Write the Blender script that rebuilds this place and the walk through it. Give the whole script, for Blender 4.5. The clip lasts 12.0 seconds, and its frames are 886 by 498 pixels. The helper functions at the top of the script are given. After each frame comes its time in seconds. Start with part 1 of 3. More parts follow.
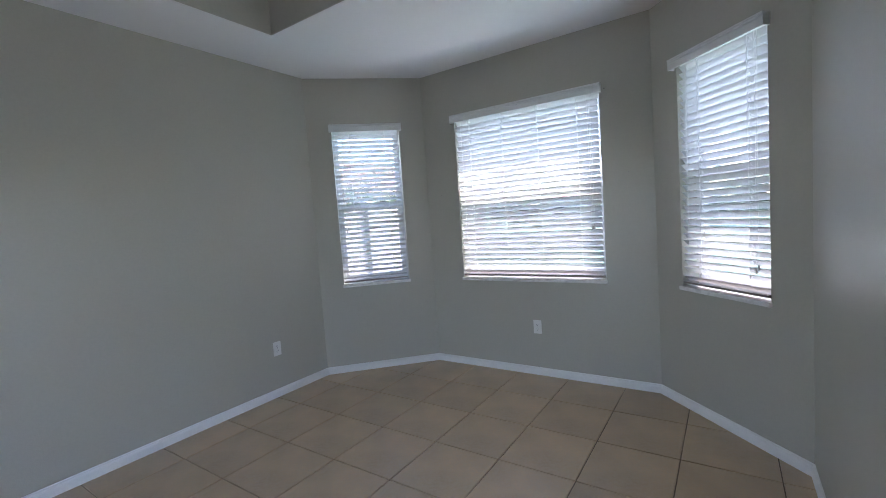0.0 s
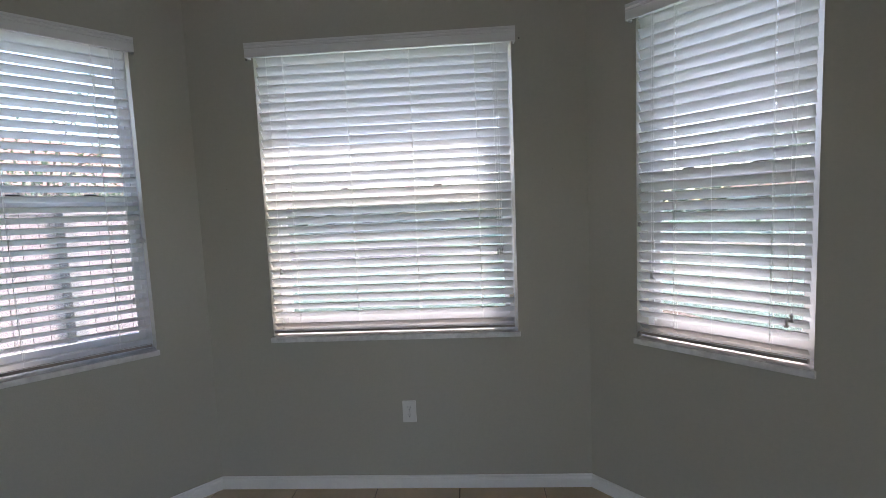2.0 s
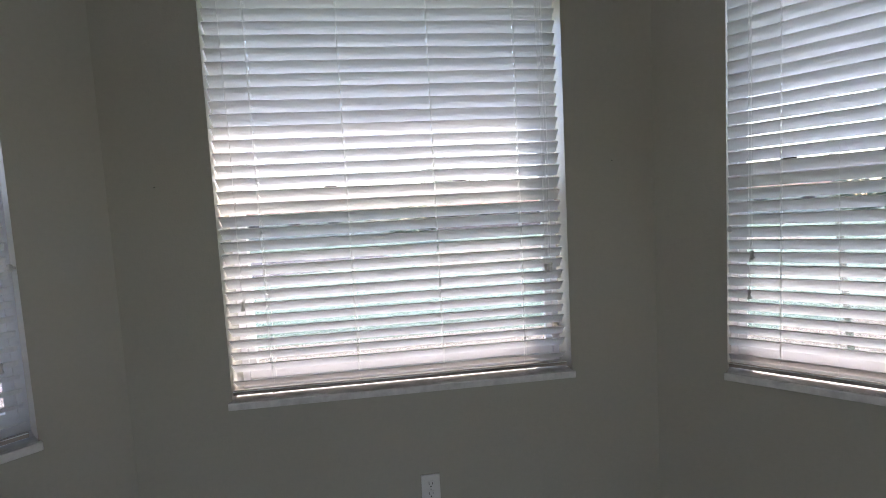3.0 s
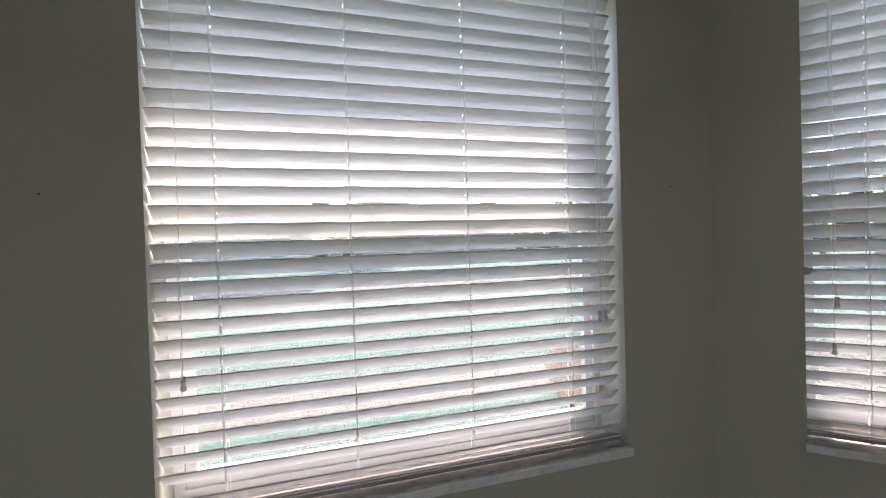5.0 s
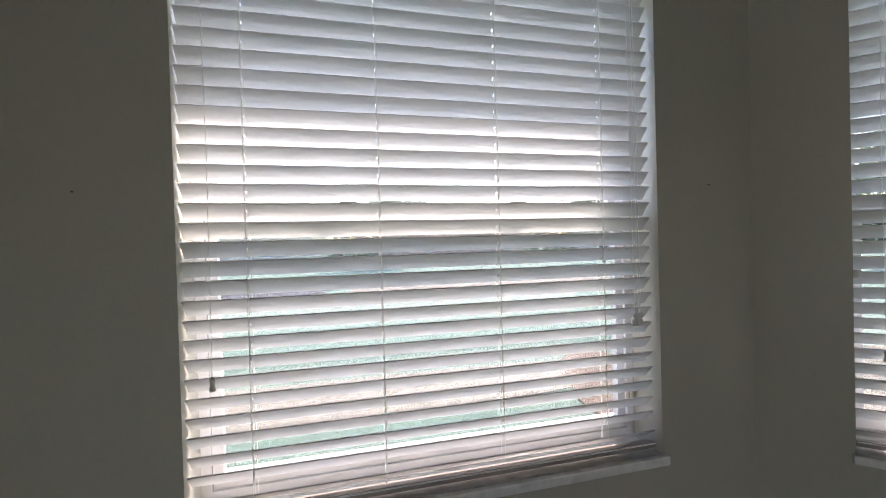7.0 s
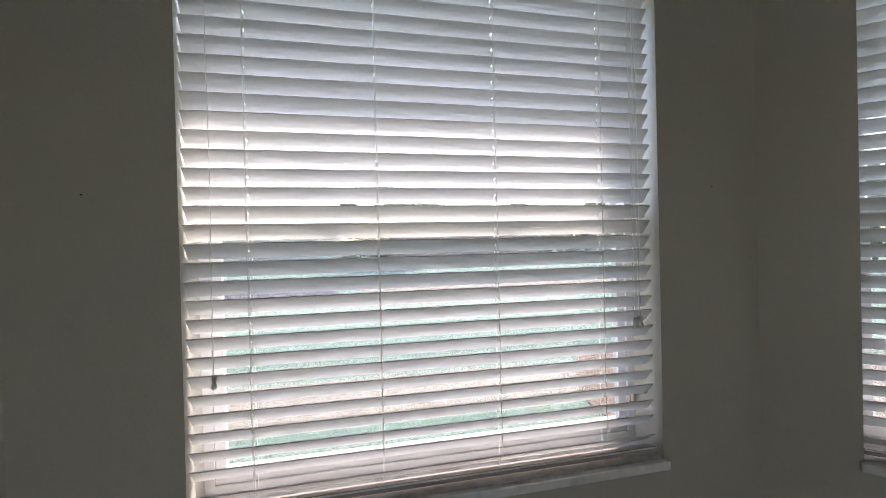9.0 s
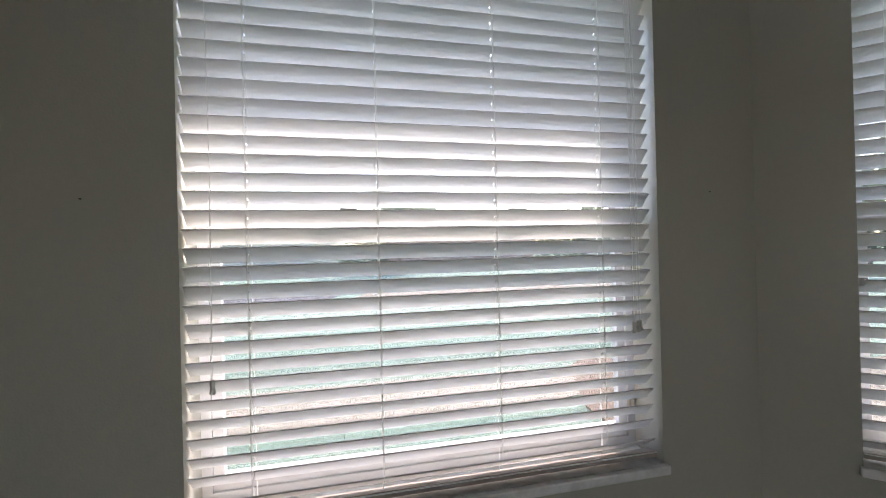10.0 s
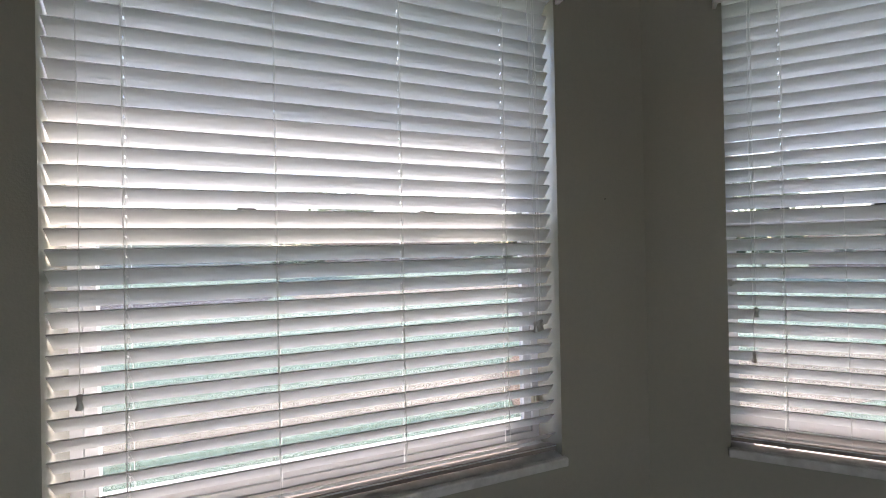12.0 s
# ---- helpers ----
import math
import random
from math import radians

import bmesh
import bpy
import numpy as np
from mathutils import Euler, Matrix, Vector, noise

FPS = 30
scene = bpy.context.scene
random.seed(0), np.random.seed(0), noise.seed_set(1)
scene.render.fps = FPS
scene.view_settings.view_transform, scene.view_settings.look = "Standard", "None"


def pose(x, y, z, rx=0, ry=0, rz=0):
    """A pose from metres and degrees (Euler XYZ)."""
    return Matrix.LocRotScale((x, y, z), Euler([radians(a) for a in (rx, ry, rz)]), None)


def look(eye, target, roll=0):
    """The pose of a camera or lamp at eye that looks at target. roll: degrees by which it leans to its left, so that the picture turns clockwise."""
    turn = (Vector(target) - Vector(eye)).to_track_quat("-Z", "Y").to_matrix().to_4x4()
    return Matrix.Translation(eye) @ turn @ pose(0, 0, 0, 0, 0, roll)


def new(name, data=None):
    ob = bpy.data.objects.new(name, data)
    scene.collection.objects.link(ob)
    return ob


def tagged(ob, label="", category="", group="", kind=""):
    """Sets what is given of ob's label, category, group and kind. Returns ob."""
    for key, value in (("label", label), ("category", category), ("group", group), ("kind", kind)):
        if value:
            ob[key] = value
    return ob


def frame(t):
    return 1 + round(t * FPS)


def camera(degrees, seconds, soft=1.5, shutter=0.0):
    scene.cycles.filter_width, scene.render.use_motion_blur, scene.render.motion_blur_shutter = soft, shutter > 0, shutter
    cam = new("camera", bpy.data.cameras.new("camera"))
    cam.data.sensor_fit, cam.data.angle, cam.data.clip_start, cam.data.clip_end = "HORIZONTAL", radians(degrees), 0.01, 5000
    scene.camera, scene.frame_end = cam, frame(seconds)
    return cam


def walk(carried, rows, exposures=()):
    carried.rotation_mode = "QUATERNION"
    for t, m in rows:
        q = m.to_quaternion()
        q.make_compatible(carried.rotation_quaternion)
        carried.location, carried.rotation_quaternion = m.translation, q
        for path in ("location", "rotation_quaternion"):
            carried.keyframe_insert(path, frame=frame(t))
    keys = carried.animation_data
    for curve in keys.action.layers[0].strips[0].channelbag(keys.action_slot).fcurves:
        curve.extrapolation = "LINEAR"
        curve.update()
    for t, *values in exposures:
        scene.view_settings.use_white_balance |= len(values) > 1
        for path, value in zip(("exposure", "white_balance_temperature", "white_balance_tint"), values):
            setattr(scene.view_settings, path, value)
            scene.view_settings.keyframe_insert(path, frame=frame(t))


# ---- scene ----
cam = camera(92.0, 12.0, soft=0.6)
PATH = [
    (0, (0.511, 0.039, 1.396), (-0.599, 1.697, 1.253), -4.0),
    (0.5, (0.275, 0.388, 1.428), (-0.568, 2.194, 1.265), -3.6),
    (1, (-0.068, 0.65, 1.408), (-0.606, 2.571, 1.258), -2.5),
    (1.5, (-0.309, 0.958, 1.416), (-0.6, 2.93, 1.247), -2.8),
    (2, (-0.511, 1.273, 1.446), (-0.621, 3.263, 1.28), -2.4),
    (2.5, (-0.742, 1.527, 1.452), (-0.603, 3.516, 1.297), -3.4),
    (3, (-0.911, 1.84, 1.454), (-0.697, 3.824, 1.311), -3.1),
    (3.2, (-0.97, 1.967, 1.466), (-0.735, 3.95, 1.355), -2.8),
    (4.8, (-1.166, 2.301, 1.488), (-0.618, 4.225, 1.451), -2.0),
    (5, (-1.162, 2.304, 1.481), (-0.596, 4.222, 1.454), -1.8),
    (5.5, (-1.161, 2.315, 1.482), (-0.558, 4.222, 1.452), -1.4),
    (6, (-1.162, 2.336, 1.479), (-0.559, 4.243, 1.449), -1.4),
    (6.5, (-1.177, 2.342, 1.48), (-0.617, 4.262, 1.457), -1.4),
    (7, (-1.196, 2.345, 1.479), (-0.692, 4.28, 1.458), -1.6),
    (9, (-1.159, 2.324, 1.481), (-0.716, 4.274, 1.466), -1.4),
    (9.5, (-1.165, 2.324, 1.48), (-0.714, 4.273, 1.479), -1.5),
    (10, (-1.166, 2.326, 1.481), (-0.71, 4.273, 1.486), -1.4),
    (10.5, (-1.155, 2.319, 1.484), (-0.681, 4.262, 1.494), -1.3),
    (11, (-1.136, 2.31, 1.482), (-0.602, 4.237, 1.494), -1.3),
    (11.5, (-1.108, 2.305, 1.483), (-0.486, 4.206, 1.493), -1.3),
    (12, (-1.076, 2.298, 1.48), (-0.353, 4.163, 1.489), -1.1),
]
walk(cam, [(t, look(eye, target, roll)) for t, eye, target, roll in PATH],
     [(0.0, 3.64, 5900, 24), (1.5, 3.20, 6400, 24), (3.0, 2.98, 6600, 24), (5.0, 2.85, 6850, 23), (7.0, 2.80, 6850, 23), (9.0, 2.76, 6850, 23), (10.5, 2.83, 6850, 23), (11.5, 2.80, 6850, 23), (12.0, 2.64, 6850, 23)])

# ---- world, sun ----
SUN_EL, SUN_AZ = 48.5, 34.0
SUN_DIR = Vector((math.sin(radians(SUN_AZ)) * math.cos(radians(SUN_EL)),
                  math.cos(radians(SUN_AZ)) * math.cos(radians(SUN_EL)), math.sin(radians(SUN_EL))))
world = bpy.data.worlds.new("sky")
scene.world = world
world.use_nodes = True
wt = world.node_tree
sky = wt.nodes.new("ShaderNodeTexSky")
sky.sky_type, sky.sun_disc = "NISHITA", False
sky.sun_elevation, sky.sun_rotation = radians(SUN_EL), radians(SUN_AZ)
wt.links.new(sky.outputs["Color"], wt.nodes["Background"].inputs["Color"])
wt.nodes["Background"].inputs["Strength"].default_value = 0.138
sun = new("sun", bpy.data.lights.new("sun", "SUN"))
sun.data.energy, sun.data.angle, sun.data.color = 2.45, radians(0.53), (1.0, 0.95, 0.88)
sun.matrix_world = look(SUN_DIR * 60, (0, 0, 0))


# ---- materials ----
def material(name, colour, rough=0.6, metal=0.0, grain=None, stain=None, bump=None, spec=0.5, island=0.0):
    """A principled surface. grain, stain: (scale, amount, colour); bump: (scale, strength)."""
    m = bpy.data.materials.new(name)
    m.use_nodes = True
    t = m.node_tree
    b = t.nodes["Principled BSDF"]
    b.inputs["Base Color"].default_value = (*colour, 1)
    b.inputs["Roughness"].default_value = rough
    b.inputs["Metallic"].default_value = metal
    b.inputs["Specular IOR Level"].default_value = spec
    co = t.nodes.new("ShaderNodeTexCoord")
    last = None
    for layer in (stain, grain):
        if not layer:
            continue
        scale, amount, tone = layer
        n = t.nodes.new("ShaderNodeTexNoise")
        n.inputs["Scale"].default_value, n.inputs["Detail"].default_value = scale, 6
        t.links.new(co.outputs["Object"], n.inputs["Vector"])
        r = t.nodes.new("ShaderNodeValToRGB")
        r.color_ramp.elements[0].position, r.color_ramp.elements[1].position = 0.38, 0.68
        r.color_ramp.elements[0].color, r.color_ramp.elements[1].color = (0, 0, 0, 1), (amount,) * 3 + (1,)
        t.links.new(n.outputs["Fac"], r.inputs["Fac"])
        x = t.nodes.new("ShaderNodeMix")
        x.data_type = "RGBA"
        t.links.new(r.outputs["Color"], x.inputs["Factor"])
        if last:
            t.links.new(last, x.inputs["A"])
        else:
            x.inputs["A"].default_value = (*colour, 1)
        x.inputs["B"].default_value = (*tone, 1)
        last = x.outputs["Result"]
    if island:
        info = t.nodes.new("ShaderNodeObjectInfo")
        h = t.nodes.new("ShaderNodeHueSaturation")
        mr = t.nodes.new("ShaderNodeMapRange")
        mr.inputs["To Min"].default_value, mr.inputs["To Max"].default_value = 1 - island, 1 + island
        t.links.new(info.outputs["Random"], mr.inputs["Value"])
        t.links.new(mr.outputs["Result"], h.inputs["Value"])
        if last:
            t.links.new(last, h.inputs["Color"])
        else:
            h.inputs["Color"].default_value = (*colour, 1)
        last = h.outputs["Color"]
    if last:
        t.links.new(last, b.inputs["Base Color"])
    if bump:
        n = t.nodes.new("ShaderNodeTexNoise")
        n.inputs["Scale"].default_value, n.inputs["Detail"].default_value = bump[0], 4
        t.links.new(co.outputs["Object"], n.inputs["Vector"])
        u = t.nodes.new("ShaderNodeBump")
        u.inputs["Strength"].default_value, u.inputs["Distance"].default_value = bump[1], 0.004
        t.links.new(n.outputs["Fac"], u.inputs["Height"])
        t.links.new(u.outputs["Normal"], b.inputs["Normal"])
    return m


PAINT = material("sage_grey_paint", (0.465, 0.445, 0.372), 0.32, grain=(60, 0.35, (0.425, 0.417, 0.35)), stain=(1.3, 0.6, (0.472, 0.464, 0.392)), bump=(160, 0.16), spec=0.5)
CEILING = material("ceiling_white", (0.87, 0.87, 0.86), 0.85, stain=(1.1, 0.4, (0.84, 0.84, 0.83)), bump=(110, 0.25), spec=0.2)
TRIM = material("trim_white", (0.84, 0.83, 0.80), 0.4, stain=(5, 0.4, (0.78, 0.77, 0.74)), grain=(90, 0.2, (0.72, 0.71, 0.69)))
TILE = material("beige_tile", (0.64, 0.46, 0.29), 0.3, stain=(3.2, 0.75, (0.45, 0.335, 0.22)), grain=(48, 0.5, (0.56, 0.44, 0.315)), bump=(35, 0.10), island=0.07)
GROUT = material("brown_grout", (0.12, 0.085, 0.06), 0.9, stain=(2.1, 1.0, (0.44, 0.335, 0.235)), grain=(14, 0.5, (0.20, 0.15, 0.105)))
SLAT = material("blind_white", (0.792, 0.796, 0.782), 0.38, grain=(140, 0.15, (0.76, 0.75, 0.73)), stain=(6, 0.25, (0.75, 0.74, 0.72)))
SHADED_RAIL = material("blind_rail_shaded", (0.40, 0.345, 0.305), 0.28, stain=(12, 0.5, (0.31, 0.265, 0.23)))
CORD = material("cord_white", (0.90, 0.90, 0.88), 0.8)
TASSEL = material("tassel_plastic", (0.74, 0.72, 0.68), 0.35, stain=(60, 0.4, (0.62, 0.60, 0.56)))
for soft_mat, share_through in ((CORD, 0.85), (TASSEL, 0.4)):
    cn = soft_mat.node_tree
    c_tl, c_mx = cn.nodes.new("ShaderNodeBsdfTranslucent"), cn.nodes.new("ShaderNodeMixShader")
    c_tl.inputs["Color"].default_value = (0.93, 0.93, 0.91, 1)
    c_mx.inputs["Fac"].default_value = share_through
    cn.links.new(cn.nodes["Principled BSDF"].outputs[0], c_mx.inputs[1])
    cn.links.new(c_tl.outputs[0], c_mx.inputs[2])
    cn.links.new(c_mx.outputs[0], cn.nodes["Material Output"].inputs["Surface"])
VINYL = material("window_white", (0.80, 0.80, 0.80), 0.35, stain=(9, 0.3, (0.72, 0.72, 0.71)))
MARBLE = material("white_marble", (0.85, 0.84, 0.82), 0.22, stain=(7, 0.5, (0.72, 0.71, 0.70)), grain=(26, 0.5, (0.50, 0.49, 0.48)))
LOCK = material("lock_dark", (0.05, 0.048, 0.045), 0.45, metal=0.6)
PLATE = material("plate_white", (0.80, 0.79, 0.76), 0.3)
SLOT = material("slot_dark", (0.03, 0.03, 0.03), 0.6)
SCREW = material("screw_steel", (0.6, 0.59, 0.57), 0.3, metal=1.0)
SILICONE = material("nail_grey", (0.12, 0.115, 0.11), 0.5, metal=0.4)
# Sun and shade on grass put into colour: tan lit, bluish green shaded.
LAWN = material("lawn_green", (0.15, 0.265, 0.20), 0.9, stain=(0.9, 0.6, (0.20, 0.275, 0.20)), grain=(55, 0.8, (0.12, 0.18, 0.135)), bump=(60, 0.9))
LAWN_LIT = material("lawn_lit", (0.30, 0.265, 0.205), 0.9, stain=(0.5, 0.7, (0.23, 0.235, 0.17)), grain=(55, 0.9, (0.15, 0.14, 0.105)), bump=(60, 0.9))
MULCH = material("mulch", (0.23, 0.15, 0.10), 0.9, stain=(5.0, 0.9, (0.20, 0.20, 0.13)), grain=(20, 1.0, (0.10, 0.065, 0.045)), bump=(40, 0.9))
ASPHALT = material("asphalt", (0.06, 0.062, 0.066), 0.85, stain=(0.8, 0.6, (0.085, 0.085, 0.085)), grain=(60, 0.5, (0.035, 0.035, 0.037)))
CONCRETE = material("concrete", (0.42, 0.40, 0.37), 0.85, stain=(1.2, 0.6, (0.33, 0.31, 0.28)), bump=(50, 0.3))
FENCE = material("fence_vinyl", (0.50, 0.42, 0.41), 0.5, stain=(2.0, 0.4, (0.44, 0.365, 0.355)), island=0.05)
POST = material("post_grey", (0.36, 0.345, 0.33), 0.7, stain=(4.0, 0.5, (0.31, 0.295, 0.28)))
STUCCO = material("pink_stucco", (0.48, 0.33, 0.28), 0.9, stain=(0.9, 0.5, (0.52, 0.36, 0.30)), bump=(40, 0.5))
STUCCO2 = material("cream_stucco", (0.70, 0.65, 0.55), 0.9, stain=(0.9, 0.5, (0.62, 0.56, 0.47)), bump=(40, 0.5))
ROOF = material("roof_tile", (0.27, 0.135, 0.10), 0.8, stain=(1.5, 0.7, (0.20, 0.10, 0.075)), bump=(12, 0.8))
BARK = material("bark", (0.20, 0.16, 0.125), 0.9, stain=(5, 0.7, (0.11, 0.085, 0.065)), bump=(22, 1.0))
PALEBARK = material("pale_bark", (0.42, 0.385, 0.33), 0.85, stain=(6, 0.6, (0.34, 0.31, 0.26)), bump=(22, 0.6))
BEIGE = material("beige_plastic", (0.55, 0.50, 0.40), 0.5, stain=(30, 0.4, (0.47, 0.42, 0.33)))
LEAF = material("leaf_green", (0.12, 0.16, 0.075), 0.55, stain=(1.5, 0.8, (0.17, 0.19, 0.11)))
BLADE = material("grass_blade", (0.27, 0.28, 0.19), 0.7, stain=(1.2, 0.8, (0.20, 0.28, 0.20)))
LEAF2 = material("hedge_green", (0.08, 0.115, 0.07), 0.6, stain=(0.5, 0.8, (0.115, 0.15, 0.09)))
DARKGLASS = material("dark_glass", (0.03, 0.035, 0.04), 0.08)

GLASS = bpy.data.materials.new("window_glass")
GLASS.use_nodes = True
gt = GLASS.node_tree
gt.nodes.remove(gt.nodes["Principled BSDF"])
g_tr, g_gl, g_mx = gt.nodes.new("ShaderNodeBsdfTransparent"), gt.nodes.new("ShaderNodeBsdfGlossy"), gt.nodes.new("ShaderNodeMixShader")
g_tr.inputs["Color"].default_value = (0.95, 0.955, 0.96, 1)
g_gl.inputs["Roughness"].default_value = 0.02
g_mx.inputs["Fac"].default_value = 0.06
gt.links.new(g_tr.outputs[0], g_mx.inputs[1])
gt.links.new(g_gl.outputs[0], g_mx.inputs[2])
gt.links.new(g_mx.outputs[0], gt.nodes["Material Output"].inputs["Surface"])

SCREEN = bpy.data.materials.new("insect_screen")
SCREEN.use_nodes = True
st = SCREEN.node_tree
s_tr, s_mx = st.nodes.new("ShaderNodeBsdfTransparent"), st.nodes.new("ShaderNodeMixShader")
st.nodes["Principled BSDF"].inputs["Base Color"].default_value = (0.10, 0.10, 0.105, 1)
st.nodes["Principled BSDF"].inputs["Roughness"].default_value = 0.8
s_mx.inputs["Fac"].default_value = 0.30
st.links.new(s_tr.outputs[0], s_mx.inputs[1])
st.links.new(st.nodes["Principled BSDF"].outputs[0], s_mx.inputs[2])
st.links.new(s_mx.outputs[0], st.nodes["Material Output"].inputs["Surface"])


# ---- mesh helpers ----
def link(name, bm, mat, smooth=False):
    bmesh.ops.recalc_face_normals(bm, faces=bm.faces)
    me = bpy.data.meshes.new(name)
    bm.to_mesh(me)
    bm.free()
    me.materials.append(mat)
    if smooth:
        for p in me.polygons:
            p.use_smooth = True
    return new(name, me)


def part(name, bm, mat, parent, label="", smooth=False):
    ob = link(name, bm, mat, smooth)
    ob.parent = parent
    return tagged(ob, label)


def share(name, ob, parent, m):
    """One more object on ob's mesh, under parent."""
    o = new(name, ob.data)
    o.parent = parent
    o.matrix_basis = m
    return o


def thing(name, m, label, category, group="", kind=""):
    ob = new(name)
    ob.empty_display_size = 0.1
    ob.matrix_world = m
    return tagged(ob, label, category, group, kind)


def box(bm, x0, x1, y0, y1, z0, z1, bevel=0.0):
    v = [bm.verts.new(p) for p in ((x0, y0, z0), (x1, y0, z0), (x1, y1, z0), (x0, y1, z0), (x0, y0, z1), (x1, y0, z1), (x1, y1, z1), (x0, y1, z1))]
    f = [bm.faces.new([v[i] for i in q]) for q in ((3, 2, 1, 0), (4, 5, 6, 7), (0, 1, 5, 4), (1, 2, 6, 5), (2, 3, 7, 6), (3, 0, 4, 7))]
    if bevel:
        edges = list({e for face in f for e in face.edges})
        bmesh.ops.bevel(bm, geom=edges, offset=bevel, segments=2, affect="EDGES", profile=0.5)
    return bm


def boxed(*dims, bevel=0.0):
    return box(bmesh.new(), *dims, bevel=bevel)


def extrude_profile(bm, profile, x0, x1):
    """A profile of (y, z) drawn along x."""
    a = [bm.verts.new((x0, y, z)) for y, z in profile]
    b = [bm.verts.new((x1, y, z)) for y, z in profile]
    n = len(profile)
    for i in range(n):
        bm.faces.new((a[i], a[(i + 1) % n], b[(i + 1) % n], b[i]))
    bm.faces.new(a[::-1])
    bm.faces.new(b)
    return bm


def prism(bm, poly, z0, z1):
    lo = [bm.verts.new((x, y, z0)) for x, y in poly]
    hi = [bm.verts.new((x, y, z1)) for x, y in poly]
    n = len(poly)
    for i in range(n):
        bm.faces.new((lo[i], lo[(i + 1) % n], hi[(i + 1) % n], hi[i]))
    bm.faces.new(lo[::-1])
    bm.faces.new(hi)
    return bm


def tube(bm, points, radius, sides=5):
    """A string or rod through points; radius one number or one each."""
    rings = []
    for i, p in enumerate(points):
        a, b = Vector(points[max(i - 1, 0)]), Vector(points[min(i + 1, len(points) - 1)])
        d = (b - a).normalized()
        u = d.orthogonal().normalized() if abs(d.z) < 0.9 else d.cross(Vector((1, 0, 0))).normalized()
        w = d.cross(u)
        r = radius[i] if isinstance(radius, (list, tuple)) else radius
        rings.append([bm.verts.new(Vector(p) + r * (math.cos(k * math.tau / sides) * u + math.sin(k * math.tau / sides) * w)) for k in range(sides)])
    for r0, r1 in zip(rings, rings[1:]):
        for k in range(sides):
            bm.faces.new((r0[k], r0[(k + 1) % sides], r1[(k + 1) % sides], r1[k]))
    bm.faces.new(rings[0][::-1])
    bm.faces.new(rings[-1])
    return bm


def lathe(bm, profile, centre=(0, 0, 0), sides=14):
    """A turned solid round z through centre, from (radius, z) pairs."""
    rings = [[bm.verts.new((centre[0] + r * math.cos(k * math.tau / sides), centre[1] + r * math.sin(k * math.tau / sides), centre[2] + z)) for k in range(sides)] for r, z in profile]
    for r0, r1 in zip(rings, rings[1:]):
        for k in range(sides):
            bm.faces.new((r0[k], r0[(k + 1) % sides], r1[(k + 1) % sides], r1[k]))
    bm.faces.new(rings[0][::-1])
    bm.faces.new(rings[-1])
    return bm


# ---- plan: a room that ends in a three-sided bay ----
XW, XD, YB, YS, YBACK = -2.622, 0.842, 3.405, 2.653, -1.1
XA, XC = -1.870, 0.090
H_CEIL, H_TOP, THICK, Z_FLOOR = 2.72, 3.20, 0.20, 0.017
ROOM = [(XW, YBACK), (XD, YBACK), (XD, YS), (XC, YB), (XA, YB), (XW, YS)]
MITRE = THICK * math.tan(radians(22.5))


def wall_frame(p0, p1):
    """x along the wall from p0 to p1, y outwards, z up."""
    d = Vector((p1[0] - p0[0], p1[1] - p0[1], 0))
    return Matrix.Translation((*p0, 0)) @ pose(0, 0, 0, 0, 0, math.degrees(math.atan2(d.y, d.x))), d.length


def wall(name, p0, p1, e0, e1, label, opening=None):
    m, length = wall_frame(p0, p1)
    bm = bmesh.new()
    if opening:
        s0, s1, z0, z1 = opening
        ss, zs = [0, s0, s1, length], [-0.25, z0, z1, H_TOP]
    else:
        ss, zs = [0, length], [-0.25, H_TOP]
    back = [-e0, *ss[1:-1], length + e1]
    ns, nz = len(ss), len(zs)
    f = [[bm.verts.new((s, 0, z)) for z in zs] for s in ss]
    b = [[bm.verts.new((s, THICK, z)) for z in zs] for s in back]
    for i in range(ns - 1):
        for j in range(nz - 1):
            if opening and i == 1 and j == 1:
                continue
            bm.faces.new((f[i][j], f[i + 1][j], f[i + 1][j + 1], f[i][j + 1]))
            bm.faces.new((b[i][j], b[i][j + 1], b[i + 1][j + 1], b[i + 1][j]))
        for j in (0, nz - 1):
            bm.faces.new((f[i][j], f[i + 1][j], b[i + 1][j], b[i][j]))
    for j in range(nz - 1):
        for i in (0, ns - 1):
            bm.faces.new((f[i][j], b[i][j], b[i][j + 1], f[i][j + 1]))
    if opening:
        for i0, j0, i1, j1 in ((1, 1, 2, 1), (2, 1, 2, 2), (2, 2, 1, 2), (1, 2, 1, 1)):
            bm.faces.new((f[i0][j0], f[i1][j1], b[i1][j1], b[i0][j0]))
    ob = link(name, bm, PAINT)
    ob.matrix_world = m
    return tagged(ob, label, "wall", kind="structure")


OPEN_A, OPEN_B, OPEN_C = (0.212, 0.828, 0.815, 2.288), (0.342, 1.606, 0.815, 2.288), (0.234, 0.852, 0.815, 2.288)
wall("wall_west", (XW, YBACK), (XW, YS), THICK, MITRE, "plain sage grey painted wall with a baseboard")
wall("wall_bay_west", (XW, YS), (XA, YB), MITRE, MITRE, "angled sage grey bay wall with a narrow window", OPEN_A)
wall("wall_bay_north", (XA, YB), (XC, YB), MITRE, MITRE, "sage grey bay wall with a wide window", OPEN_B)
wall("wall_bay_east", (XC, YB), (XD, YS), MITRE, MITRE, "angled sage grey bay wall with a narrow window", OPEN_C)
# Unseen openings, added to let daylight in from the side and behind.
OPEN_E = (1.253, 1.653, 0.0, 2.1)
wall("wall_east", (XD, YS), (XD, YBACK), MITRE, THICK, "sage grey painted wall with an unseen opening added for daylight", OPEN_E)
OPEN_S = (1.42, 2.40, 0.0, 2.05)
